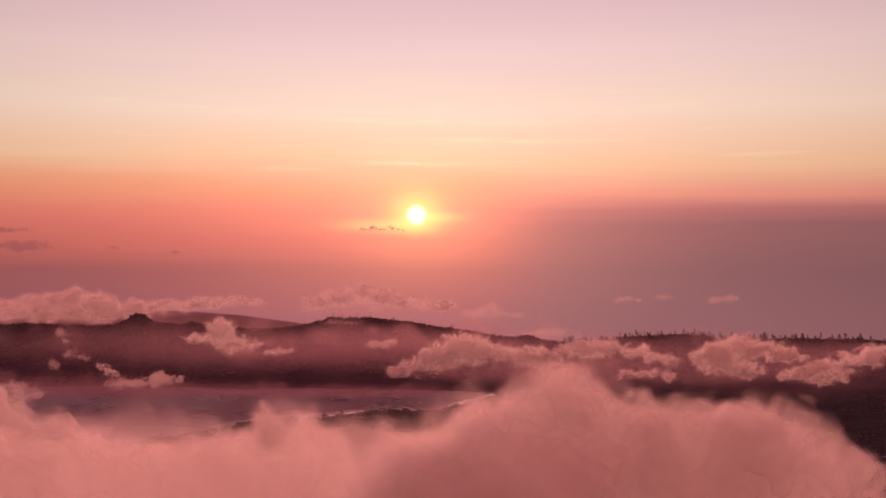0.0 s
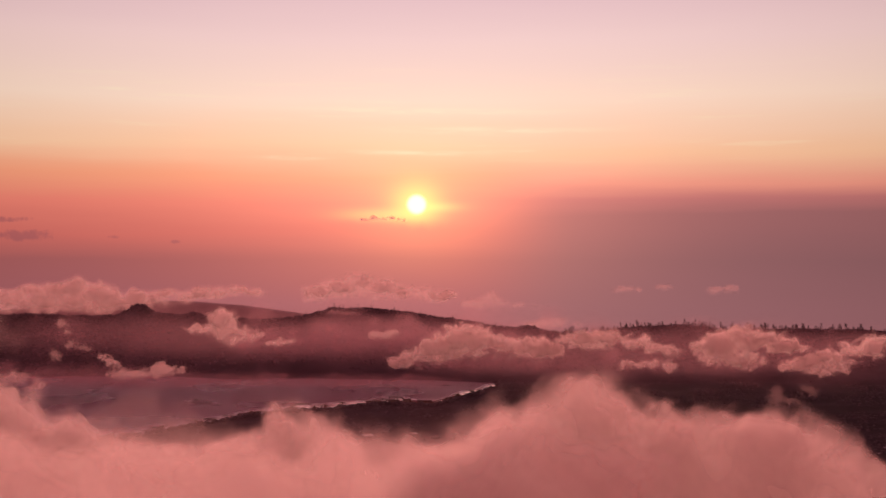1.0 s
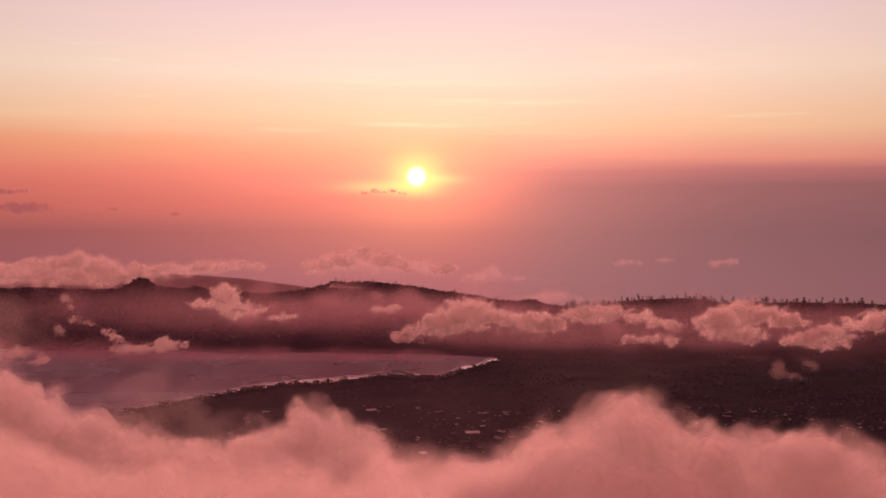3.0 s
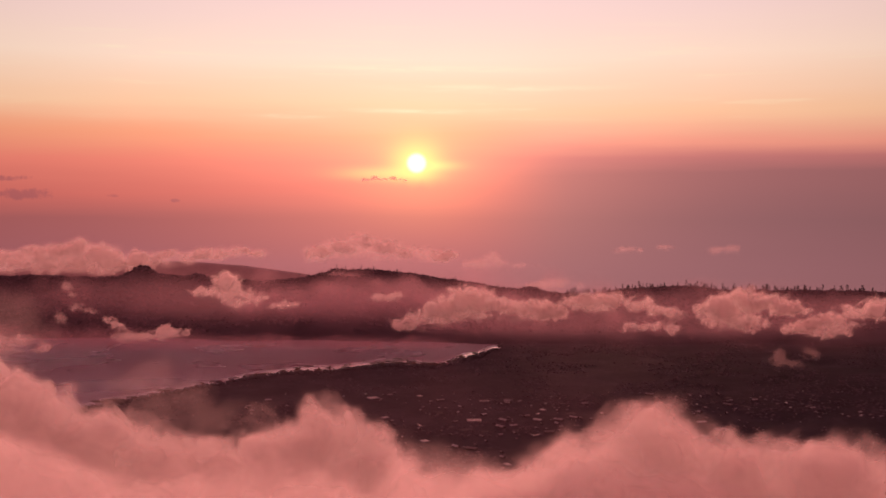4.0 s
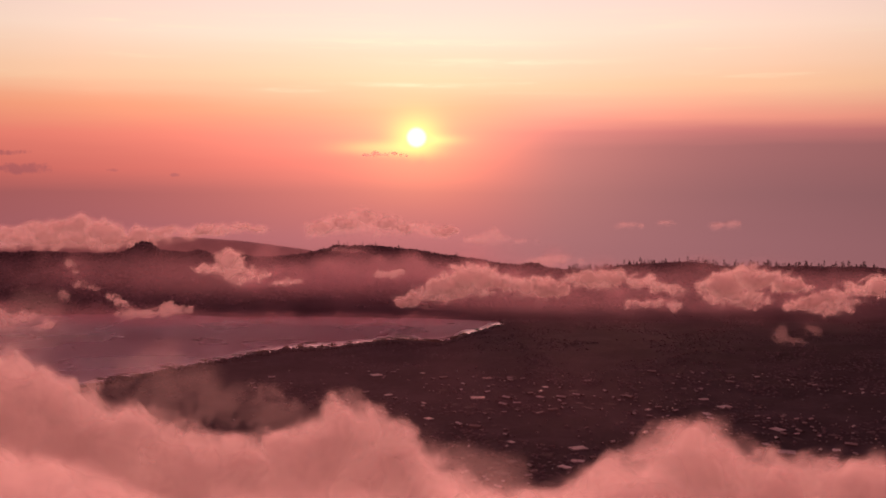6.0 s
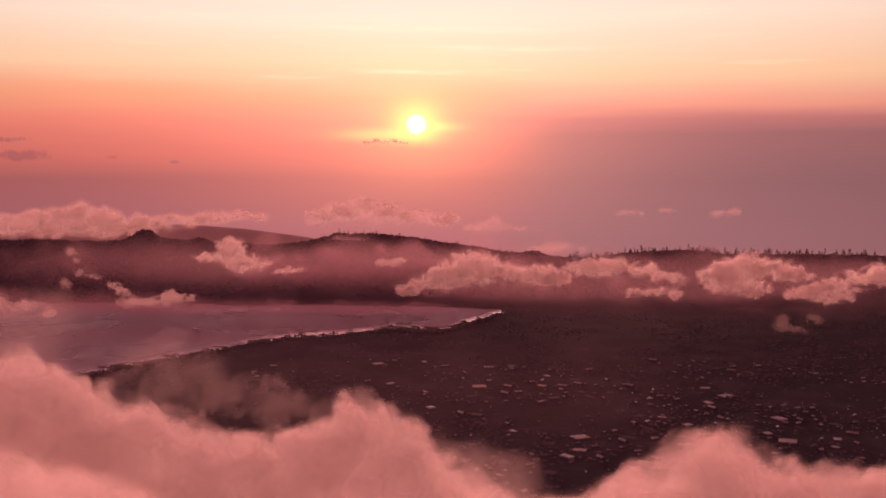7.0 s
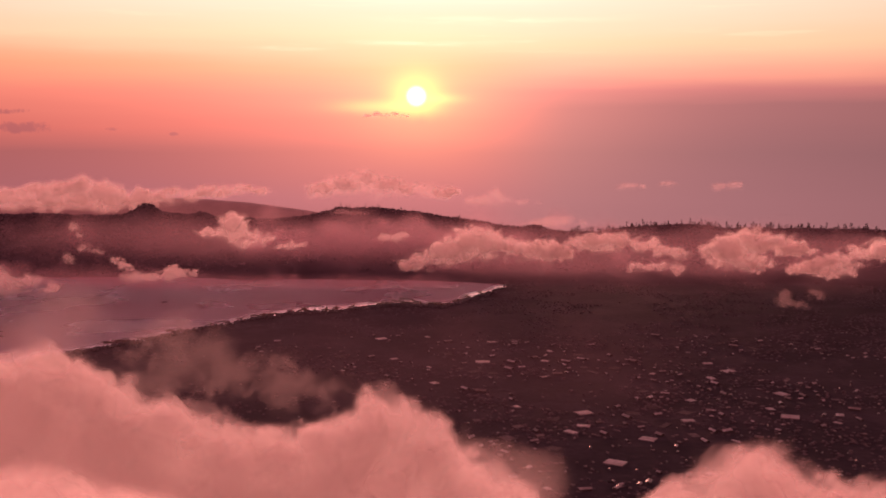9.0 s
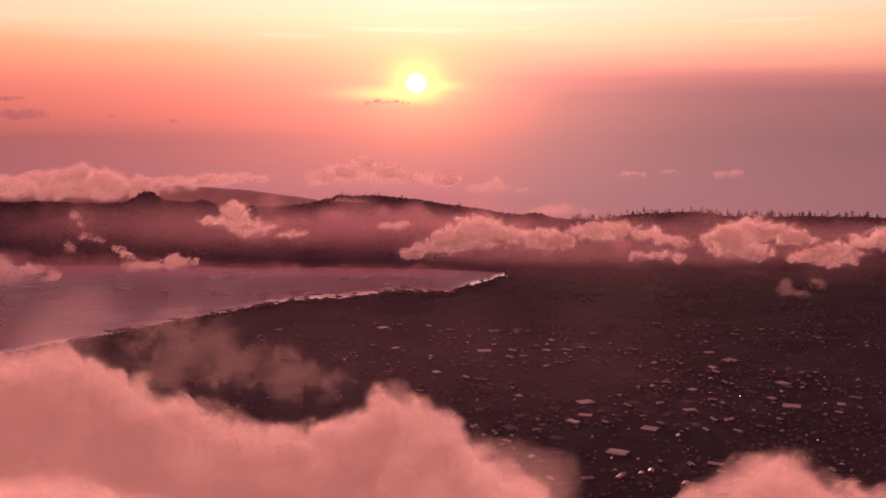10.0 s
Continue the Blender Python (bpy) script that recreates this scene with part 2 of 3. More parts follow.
def water_material():
    m, n, out = material("lake_water")
    co = n.add("ShaderNodeTexCoord").outputs["Object"]
    deep, shine, both = n.add("ShaderNodeBsdfDiffuse"), n.add("ShaderNodeBsdfGlossy"), n.add("ShaderNodeMixShader")
    deep.inputs[0].default_value, shine.inputs[0].default_value = (0.060, 0.036, 0.062, 1), (1.0, 0.74, 0.86, 1)
    calm = n.add("ShaderNodeAttribute", attribute_name="sheltered").outputs["Fac"]
    ruffled = n.math("MULTIPLY", n.span(n.noise(co, 0.005, 4), 0.30, 0.70, 0.8, 1.0), n.span(calm, 0.0, 1.0, 1.0, 0.2))
    n.link(n.math("ADD", n.math("MULTIPLY", ruffled, 0.26), 0.05), shine.inputs["Roughness"])
    # Gloss share also goes up in sheltered water, to brighten the reflection there.
    n.link(n.span(calm, 0.0, 1.0, 0.16, 0.75), both.inputs[0])
    relief = n.add("ShaderNodeBump")
    n.link(n.math("MULTIPLY", ruffled, 0.02), relief.inputs["Strength"])
    relief.inputs["Distance"].default_value = 1.0
    n.link(n.noise(co, 0.35, 5), relief.inputs["Height"])
    n.link(relief.outputs[0], shine.inputs["Normal"])
    n.link(deep.outputs[0], both.inputs[1]), n.link(shine.outputs[0], both.inputs[2])
    n.link(both.outputs[0], out.inputs[0])
    return m


WATER = water_material()


# ---- mesh helpers ----
def mesh_object(name, verts, faces, mat, parent=None, smooth=False):
    me = bpy.data.meshes.new(name)
    me.from_pydata([tuple(v) for v in verts], [], [tuple(f) for f in faces])
    me.materials.append(mat)
    if smooth:
        me.polygons.foreach_set("use_smooth", [True] * len(me.polygons))
    me.update()
    ob = new(name, me)
    ob.parent = parent
    return ob


def part(name, bm, mat, parent, label=""):
    me = bpy.data.meshes.new(name)
    bm.to_mesh(me)
    bm.free()
    me.materials.append(mat)
    ob = new(name, me)
    ob.parent = parent
    return tagged(ob, label)


def lattice(ix, iy, seed):
    h = (ix.astype(np.int64) * 374761393 + iy.astype(np.int64) * 668265263 + seed * 982451653) & 0x7FFFFFFF
    h = ((h ^ (h >> 13)) * 1274126177) & 0x7FFFFFFF
    return ((h ^ (h >> 16)) & 0xFFFF) / 65535.0


def fbm(x, y, size, octaves=4, seed=0, ridged=False):
    """Fractal noise from 0 to 1 over the plan."""
    total, weight, gain = np.zeros_like(x, dtype=float), 0.0, 1.0
    for k in range(octaves):
        u, v = x / size, y / size
        iu, iv = np.floor(u), np.floor(v)
        fu, fv = u - iu, v - iv
        fu, fv = fu * fu * (3 - 2 * fu), fv * fv * (3 - 2 * fv)
        a, b = lattice(iu, iv, seed + k), lattice(iu + 1, iv, seed + k)
        c, d = lattice(iu, iv + 1, seed + k), lattice(iu + 1, iv + 1, seed + k)
        value = (a * (1 - fu) + b * fu) * (1 - fv) + (c * (1 - fu) + d * fu) * fv
        total += gain * (1 - abs(2 * value - 1) if ridged else value)
        weight, gain, size = weight + gain, gain * 0.5, size * 0.5
    return total / weight


def step(v, a, b):
    t = np.clip((v - a) / (b - a), 0, 1)
    return t * t * (3 - 2 * t)


# ---- the land: a plain by a lake, a wooded rim beyond it, a far hill ----
CREST_X = [-3000, -1188, -900, -703, -612, -461, -355, -279, -188, -82, 24, 115, 221, 327, 418, 509, 658, 752, 1188, 3000]
CREST_Z = [90, 95, 97, 98, 92, 84, 97, 116, 115, 103, 86, 68, 55, 45, 44, 58, 66, 55, 54, 50]
SHORE_X = [-3000, -1000, -578, -467, -384, -272, -151, -13, 81, 115]
SHORE_Y = [380, 780, 1321, 1480, 1612, 1754, 1803, 1835, 1967, 2045]


def near_shore(x):
    return np.interp(x, SHORE_X, SHORE_Y) + 62 * (fbm(x, x * 0 + 7, 95, 4, 5) - 0.5)


def crest_line(x):
    return 2780 + 60 * np.sin(x / 420.0) - 60 * step(x, 200, 900)


def land(x, y):
    """The height of the ground over the plan; the lake's surface is at 0."""
    x, y = np.asarray(x, float), np.asarray(y, float)
    top = np.interp(x, CREST_X, CREST_Z) + 14 * np.exp(-((x + 787) / 22) ** 2) + 15 * np.exp(-((x + 790) / 52) ** 2) + 3 * np.exp(-((x + 826) / 12) ** 2) + 4 * (fbm(x, x * 0 + 5, 26, 3, 17) - 0.5) + 9 * np.exp(-((x + 640) / 22) ** 2) + 8 * np.exp(-((x - 238) / 26) ** 2) + 9 * (fbm(x, x * 0, 120, 4, 3) - 0.5)
    yc = crest_line(x)
    foot = 2215 - 110 * step(x, -100, 250) + 110 * (fbm(x, x * 0 + 3, 210, 4, 8) - 0.5)
    up = np.clip((y - foot) / (yc - foot), 0, 1)
    gully = fbm(x * 1.0, y * 0.35, 150, 4, 11, True)
    rim = top * up ** 0.8 * (1 - 0.42 * (1 - gully) * np.sin(np.pi * up))
    fall = np.clip((y - yc) / 700, 0, 1)
    rim = np.where(y > yc, top * (1 - step(fall, 0, 1)) - 520 * step(fall, 0, 1), rim)
    hill_top = np.interp(x, [-3000, -1900, -1500, -1060, -800, -530, -100, 500], [-60, 10, 56, 58, 38, 0, -120, -500])
    hill = (hill_top + 522) * np.exp(-((y - 4300) / 260) ** 2)
    rim = rim + np.where(y > 3300, hill, 0)
    shore = near_shore(x)
    rough = 3.0 * (fbm(x, y, 60, 4, 21) - 0.5)
    plain = 1.0 + np.clip((shore - y) * 0.02, 0, 7) + rough * 0.6
    plain = plain + 30 * step(x, 700, 2000) + 60 * step(y, 500, -400)
    lake = (y > shore) & (y < foot) & (x < 115)
    raised = np.where(y < shore, plain, np.where(y < yc, np.maximum(rim, 0.4), rim) + 1.0 + rough)
    raised = np.where((x >= 60) & (y >= shore - 200), np.maximum(raised, 2.0 + rough * 0.6 + rim), raised)
    depth = np.minimum(np.minimum(y - shore, foot - y), 40) * -0.15 - 0.3
    return np.where(lake, depth, raised)


def build_ground():
    xs = np.concatenate([np.arange(-2700, -1300, 40), np.arange(-1300, 1300, 7), np.arange(1300, 2701, 40)])
    ys = np.concatenate([np.arange(-700, 800, 50), np.arange(800, 1300, 16), np.arange(1300, 2150, 8), np.arange(2150, 2600, 14), np.arange(2600, 2900, 7),
                         np.arange(2900, 4000, 60), np.arange(4000, 4950, 28)])
    gx, gy = np.meshgrid(xs, ys)
    gz = land(gx, gy)
    verts = np.stack([gx.ravel(), gy.ravel(), gz.ravel()], 1)
    w, h = len(xs), len(ys)
    base = (np.arange(h - 1)[:, None] * w + np.arange(w - 1)[None, :]).ravel()
    faces = np.stack([base, base + 1, base + w + 1, base + w], 1)
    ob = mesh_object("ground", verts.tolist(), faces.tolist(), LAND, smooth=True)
    # Tone pales on the left plain, the rim and the far hill, as haze.
    raised = 0.20 * step(gy, 1000, 1500) * (1 - step(gx, -50, 450)) * (1 - step(gy, 2060, 2230)) + 0.62 * step(gy, 2060, 2230) + 0.38 * step(gy, 3000, 3600)
    ob.data.attributes.new("raised", "FLOAT", "POINT").data.foreach_set("value", raised.ravel())
    tagged(ob, "dark wooded plain rising to a long crater rim beyond the lake", "ground", kind="structure")
    lx, ly = np.meshgrid(np.concatenate([np.arange(-2700, -700, 40.0), np.arange(-700, 171, 9.0)]), np.concatenate([np.arange(300, 1200, 30.0), np.arange(1200, 2331, 9.0)]))
    w, h = lx.shape[1], lx.shape[0]
    base = (np.arange(h - 1)[:, None] * w + np.arange(w - 1)[None, :]).ravel()
    lake = mesh_object("water", np.stack([lx.ravel(), ly.ravel(), lx.ravel() * 0], 1).tolist(), np.stack([base, base + 1, base + w + 1, base + w], 1).tolist(), WATER)
    # Smooth strip along the near shore; it carries the added bright reflection too.
    sheltered = (1 - step(ly - near_shore(lx), 20, 110)) * (0.4 + 0.6 * step(fbm(lx, ly, 70, 3, 77), 0.3, 0.55)) * (0.3 + 0.7 * step(lx, -420, -150))
    lake.data.attributes.new("sheltered", "FLOAT", "POINT").data.foreach_set("value", sheltered.ravel())
    tagged(lake, "still lake water reflecting the mauve dawn sky", "lake", kind="structure")


build_ground()


# ---- clouds ----
def swirl(x, y, size, octaves, seed):
    """Fractal noise from -1 to 1, turned from octave to octave so that no grid shows."""
    total, weight, gain = np.zeros_like(x, dtype=float), 0.0, 1.0
    for k in range(octaves):
        a = 0.6 + 1.1 * k
        total += gain * (fbm(x * math.cos(a) - y * math.sin(a), x * math.sin(a) + y * math.cos(a), size, 1, seed + 7 * k) * 2 - 1)
        weight, gain, size = weight + gain, gain * 0.55, size * 0.5
    return total / weight


def cloud_body(name, label, lumps, mat, seed=0, dense=0.45, cell=2.0, shells=6, heads=24, small=(0.22, 0.55), curl=0.7, sink=0.65, depth=0.6, full=0.92, relief=0.45, round_up=0.45):
    """One body of cloud round the lumps (x, y, z, half width, half height): nested shells, each bulging into heads of its own,
    so that it is thick in the middle, thins outwards and frays. sink: how far the underside dissolves."""
    rng = np.random.default_rng(seed)
    cloud = tagged(new(name), label, "cloud" if name == "cloud" else "fog")
    L = np.array(lumps, dtype=float)
    cloud.location = origin = L[:, :3].mean(0)
    w, h = L[:, 3], L[:, 4]
    mid = float(np.median(h))
    X, Z = np.meshgrid(np.arange((L[:, 0] - w * 1.9).min(), (L[:, 0] + w * 1.9).max() + cell, cell),
                       np.arange((L[:, 2] - h * 2.0).min(), (L[:, 2] + h * 2.0).max() + cell, cell))
    share = np.array([np.exp(-((X - l[0]) / l[3] / 1.2) ** 2 - ((Z - l[2]) / l[4] / 1.2) ** 2) for l in L]) + 1e-6
    share /= share.sum(0)
    middle, tall, deep, near = [(share * v[:, None, None]).sum(0) for v in (L[:, 2], h, np.minimum(w, h * 1.6), L[:, 1])]
    puffs = []
    for x, y, z, a, b in lumps:
        for _ in range(heads):
            u, r = rng.normal(math.pi / 2, 1.15), rng.uniform(0.35, 1.12)
            size = b * rng.uniform(*small)
            puffs.append((x + math.cos(u) * r * a, z + math.sin(u) * r * b, size * rng.uniform(1.0, 1.5), size, rng.uniform(0.45, 0.95)))
    fade = (1 - sink) + sink * step((Z - middle) / tall, -1.1, 0.25)
    for k in range(shells):
        f = -1 + 2 * k / max(shells - 1, 1)
        U = X + swirl(X, Z, mid * 1.3, 4, seed * 13 + k // 2) * mid * curl
        W = Z + swirl(X, Z, mid * 1.1, 4, seed * 13 + 400 + k // 2) * mid * curl * 0.8
        total = np.zeros_like(X)
        for x, y, z, a, b in lumps:
            total += np.exp(-((U - x) / a) ** 2 - ((W - z) / b) ** 2)
        for x, z, a, b, much in puffs:
            if rng.random() < 0.6:
                i0, i1 = np.searchsorted(X[0], (x - 2.4 * a - mid, x + 2.4 * a + mid))
                j0, j1 = np.searchsorted(Z[:, 0], (z - 2.4 * b - mid, z + 2.4 * b + mid))
                here = (slice(j0, j1), slice(i0, i1))
                total[here] += much * np.exp(-((U[here] - x) / a) ** 2 - ((W[here] - z) / b) ** 2)
        peak = np.percentile(total[total > 0.2], 97) * full
        body = np.clip((total - 0.03) / (peak - 0.03), 0, 1)
        thick = body * fade
        y = near + deep * depth * f * body - relief * mid * body * swirl(U, W, mid * 1.3, 2, seed + 900)
        kept = body > 0.012
        ids = np.arange(X.size).reshape(X.shape)
        quad = kept[:-1, :-1] | kept[1:, :-1] | kept[:-1, 1:] | kept[1:, 1:]
        faces = np.stack([ids[:-1, :-1], ids[:-1, 1:], ids[1:, 1:], ids[1:, :-1]], -1)[quad]
        used, inverse = np.unique(faces, return_inverse=True)
        ob = mesh_object("shell", (np.stack([X, y, Z], -1).reshape(-1, 3)[used] - origin).tolist(), inverse.reshape(-1, 4).tolist(), mat, cloud, smooth=True)
        ob.data.attributes.new("thick", "FLOAT", "POINT").data.foreach_set("value", thick.ravel()[used])
        ob.data.attributes.new("veil", "FLOAT", "POINT").data.foreach_set("value", np.full(len(used), dense))
        down, along = np.gradient(np.sqrt(total + 0.05), cell)
        rise = np.clip((Z - middle) / tall, -1.4, 1.4) * 0.3 * round_up
        out = np.stack([-along * mid * round_up * 0.6, np.full_like(X, -1.0), rise - down * mid * round_up * 0.6], -1)
        ob.data.attributes.new("bulge", "FLOAT_VECTOR", "POINT").data.foreach_set("vector", out.reshape(-1, 3)[used].ravel())
        tagged(ob, kind="stuff")
    return cloud


def bank(xs, zs, near, size, rows=3, pace=1.0):
    """The lumps of a fog bank under a ridge line: small ones along its top, larger ones below and nearer."""
    lumps = []
    for row in range(rows):
        wide = size * (1.0 + 0.75 * row)
        down = size * (1.34 + 1.35 * row + 0.35 * row * row)
        for x in np.arange(xs[0], xs[-1], wide * pace):
            lumps.append((float(x), near - size * 1.2 * row, float(np.interp(x, xs, zs)) - down, wide, wide * 0.95))
    return lumps


LAKE = [(-358.3, 1750, 142, 30, 24), (-335.8, 1750, 122.6, 38, 17), (-405, 1750, 135, 22, 8), (-268.4, 1750, 113.0, 20.8, 7.6)]
CENTRE = [(-55.9, 1800, 72, 30, 16), (-5.0, 1800, 92, 38, 20), (48.8, 1800, 106, 42, 24), (102.6, 1800, 102, 40, 20), (156.4, 1800, 96, 33.1, 17), (186.8, 1800, 93, 19.5, 12), (40, 1800, 134, 44, 9)]
SMALL = [(-103.3, 1900, 113, 27, 8), (-84, 1900, 119, 14, 6)]
SADDLE = [(236.2, 1850, 104.5, 24, 15), (273.4, 1850, 108.5, 27, 16), (316.6, 1850, 106.5, 31.1, 19), (358.9, 1850, 98, 30, 17), (398.3, 1850, 87.3, 26, 13), (340, 1850, 62, 20, 9), (388, 1850, 61, 28, 11)]
ROUND = [(466.6, 1800, 98, 28, 20), (513.5, 1800, 108, 38, 27), (562.3, 1800, 108, 36, 22), (599.6, 1800, 100, 27.3, 14), (515, 1800, 72, 52, 14)]
EAST = [(602.7, 1750, 72, 36, 12), (647.2, 1750, 82, 39.8, 14), (694.4, 1750, 96, 41.7, 16), (748.3, 1750, 108, 41.7, 18), (805.1, 1750, 117, 47.4, 20), (660, 1750, 62, 26, 9)]
RAG = [(520.0, 1600, 46, 9, 14), (540, 1600, 36, 18, 7), (566, 1600, 52, 14, 10)]
PUFF = [(-528, 1750, 58, 26, 9), (-490, 1750, 60, 26, 9), (-470, 1750, 70, 12, 9), (-445, 1750, 66, 20, 8), (-545, 1750, 78, 11, 8), (-560, 1750, 90, 8, 5)]
SHREDS = [(-610, 1750, 112, 10, 8), (-592, 1750, 104, 10, 7), (-642, 1750, 88, 9, 11), (-630, 1750, 143, 6, 9), (-622, 1750, 128, 6, 7)]
WEST = [(-760, 1750, 45, 34, 26), (-705, 1750, 48, 28, 16), (-668, 1750, 36, 18, 10)]
BANK = [(-1295.9, 3300, 120, 160.8, 30), (-1134.5, 3300, 140, 88, 32), (-1010.1, 3300, 118, 122.9, 24), (-813.0, 3300, 127, 132.9, 20), (-634.1, 3300, 134, 70.4, 17), (-1510.8, 3300, 112, 160.8, 34), (-1225.3, 3300, 84, 204, 28), (-974.7, 3300, 90, 125.1, 20)]
CUMULUS = [(-542.5, 4500, 70, 62, 36), (-449.7, 4500, 90, 70, 42), (-347.3, 4500, 105, 78, 50), (-230.3, 4500, 86, 80, 42), (-120.6, 4500, 66, 76, 36), (-10.9, 4500, 60, 58, 26)]
TUFT = [(206.4, 4450, 50, 60, 34), (134.0, 4450, 30.6, 60.2, 20), (303.0, 4450, 25.8, 120.5, 20)]
SLIP = [(367.9, 3300, 34.3, 71.5, 18), (310, 3300, 26, 60, 14)]
OFF_A = [(841.8, 4700, 88, 60, 15)]
OFF_B = [(1007.2, 4700, 98, 33, 15)]
OFF_C = [(1262.0, 4700, 84, 64, 21), (1310, 4700, 96, 30, 14)]
SUNCLOUD = [(-357.1, 4850, 408, 20, 7), (-312, 4850, 414, 18, 12), (-270, 4850, 410, 20, 8), (-235, 4850, 414, 18, 11), (-190, 4850, 408, 20, 8)]
CAP = [(-270.6, 2700, 106, 36, 9), (-235, 2700, 101, 24, 6)]
# Next six: thin tinted shells stand in for mist and haze in the air.
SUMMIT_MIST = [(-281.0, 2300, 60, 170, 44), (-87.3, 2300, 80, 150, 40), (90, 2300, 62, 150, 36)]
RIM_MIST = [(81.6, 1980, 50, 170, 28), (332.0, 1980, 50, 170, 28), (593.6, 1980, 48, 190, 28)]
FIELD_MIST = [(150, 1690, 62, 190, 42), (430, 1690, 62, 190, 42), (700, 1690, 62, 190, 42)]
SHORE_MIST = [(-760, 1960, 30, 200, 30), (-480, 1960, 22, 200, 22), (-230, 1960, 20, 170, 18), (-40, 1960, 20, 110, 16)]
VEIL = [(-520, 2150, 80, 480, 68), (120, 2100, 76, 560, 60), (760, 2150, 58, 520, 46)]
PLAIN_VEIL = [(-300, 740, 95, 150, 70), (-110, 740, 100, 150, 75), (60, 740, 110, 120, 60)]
WEST_SMOKE = [(-150, 600, 160, 26, 20), (-122, 600, 148, 26, 18), (-172, 600, 172, 16, 13), (-85, 600, 140, 22, 14), (-185, 600, 140, 24, 18)]
COLUMN = [(-88, 200, 247, 8, 9), (-80, 200, 254, 7, 8)]
GAP_SMOKE = [(-2, 180, 229, 8, 8), (6, 175, 226, 8, 7), (2, 170, 217, 12, 9)]
RIDGE_A = ([-119.5, -103.8, -93.2, -81.0, -73.3, -65.5, -56.6, -48.8, -39.7, -33.0, -26.2, -21.7, -15.0, -10.5, -4.9, 1.9, 7.5, 14.3],
           [250, 250, 250, 249.4, 245.0, 240.9, 237.5, 233.0, 235.3, 234.7, 237.5, 240.9, 241.5, 238.7, 230.7, 226.1, 221.5, 217.3])
RIDGE_B = ([1.1, 4.5, 8.0, 12.6, 16.0, 20.0, 24.1, 27.6, 30.5, 33.9, 37.9, 43.1, 47.8, 52.6],
           [245.2, 249.1, 253.9, 254.5, 257.4, 259.9, 258.0, 255.7, 255.2, 256.0, 256.2, 255.2, 253.0, 248])
COAT = ([-60, -36.4, -25.0, -16.5, -8.0, 0.6, 9.1, 17.6, 28.9], [261, 259.5, 256.8, 255.0, 255.0, 255.6, 256.6, 257.0, 257.0])

for label, lumps, mat, seed, dense, cell in (
        ("small pink cumulus cloud floating over the lake", LAKE, VAPOUR_MID, 1, 0.38, 1.6),
        ("ragged pink cloud lying before the wooded rim", CENTRE, VAPOUR_MID, 2, 0.51, 1.8),
        ("thin scrap of pink cloud before the wooded rim", SMALL, VAPOUR_WISP, 3, 0.17, 1.5),
        ("torn pink cloud with a hooked end below the rim", SADDLE, VAPOUR_MID, 4, 0.41, 1.8),
        ("full rounded pink cloud below the tree line", ROUND, VAPOUR_MID, 5, 0.57, 1.8),
        ("long sloping pink cloud streaming along the rim", EAST, VAPOUR_MID, 6, 0.49, 1.8),
        ("faint hanging rag of cloud over dark fields", RAG, VAPOUR_WISP, 7, 0.045, 1.5),
        ("low pink cloud drifting over the lake", PUFF, VAPOUR_WISP, 8, 0.24, 1.6),
        ("faint shreds of pink cloud before the dark rim", SHREDS, VAPOUR_WISP, 16, 0.07, 1.4),
        ("pale pink cloud hanging low over the lake", WEST, VAPOUR_MID, 17, 0.26, 1.8),
        ("long grey and pink cloud bank behind the rim", BANK, VAPOUR_FAR, 9, 0.38, 5),
        ("lit pink cumulus cloud beyond the rim", CUMULUS, VAPOUR_FAR, 10, 0.34, 4.5),
        ("faint pink tuft of distant cloud", TUFT, VAPOUR_FAR, 11, 0.12, 4.5),
        ("thin veil of cloud behind the tree line", SLIP, VAPOUR_FAR, 12, 0.12, 4),
        ("small faint cloud over the hazy sea", OFF_A, VAPOUR_FAR, 13, 0.07, 4),
        ("tiny faint cloud over the hazy sea", OFF_B, VAPOUR_FAR, 14, 0.07, 3),
        ("small pale cloud over the hazy sea", OFF_C, VAPOUR_FAR, 15, 0.07, 4),
        ("small broken cloud crossing under the sun", SUNCLOUD, VAPOUR_FAR, 19, 0.20, 2.5),
        ("thin cap of mist on the wooded summit", CAP, VAPOUR_WISP, 20, 0.15, 2)):
    cloud_body("cloud", label, [(x, y, z, w * 1.05, h * 1.08) for x, y, z, w, h in lumps], mat, seed, dense, cell)
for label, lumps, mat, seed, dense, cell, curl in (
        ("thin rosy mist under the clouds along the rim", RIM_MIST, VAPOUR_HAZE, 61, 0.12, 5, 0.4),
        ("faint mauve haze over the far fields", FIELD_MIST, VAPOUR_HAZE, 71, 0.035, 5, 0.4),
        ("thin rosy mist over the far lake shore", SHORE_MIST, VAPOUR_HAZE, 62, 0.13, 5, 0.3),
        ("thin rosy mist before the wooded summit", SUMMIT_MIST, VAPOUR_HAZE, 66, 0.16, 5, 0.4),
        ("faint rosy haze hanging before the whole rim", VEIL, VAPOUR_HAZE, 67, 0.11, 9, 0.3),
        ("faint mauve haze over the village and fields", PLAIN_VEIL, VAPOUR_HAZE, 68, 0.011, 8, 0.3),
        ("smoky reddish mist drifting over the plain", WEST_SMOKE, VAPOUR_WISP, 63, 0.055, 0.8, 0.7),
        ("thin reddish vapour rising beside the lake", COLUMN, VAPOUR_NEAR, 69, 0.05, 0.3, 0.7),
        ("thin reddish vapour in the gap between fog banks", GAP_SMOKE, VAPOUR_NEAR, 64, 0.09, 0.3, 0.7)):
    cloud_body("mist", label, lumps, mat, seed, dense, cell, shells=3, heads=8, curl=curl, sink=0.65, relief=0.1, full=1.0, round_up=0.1)
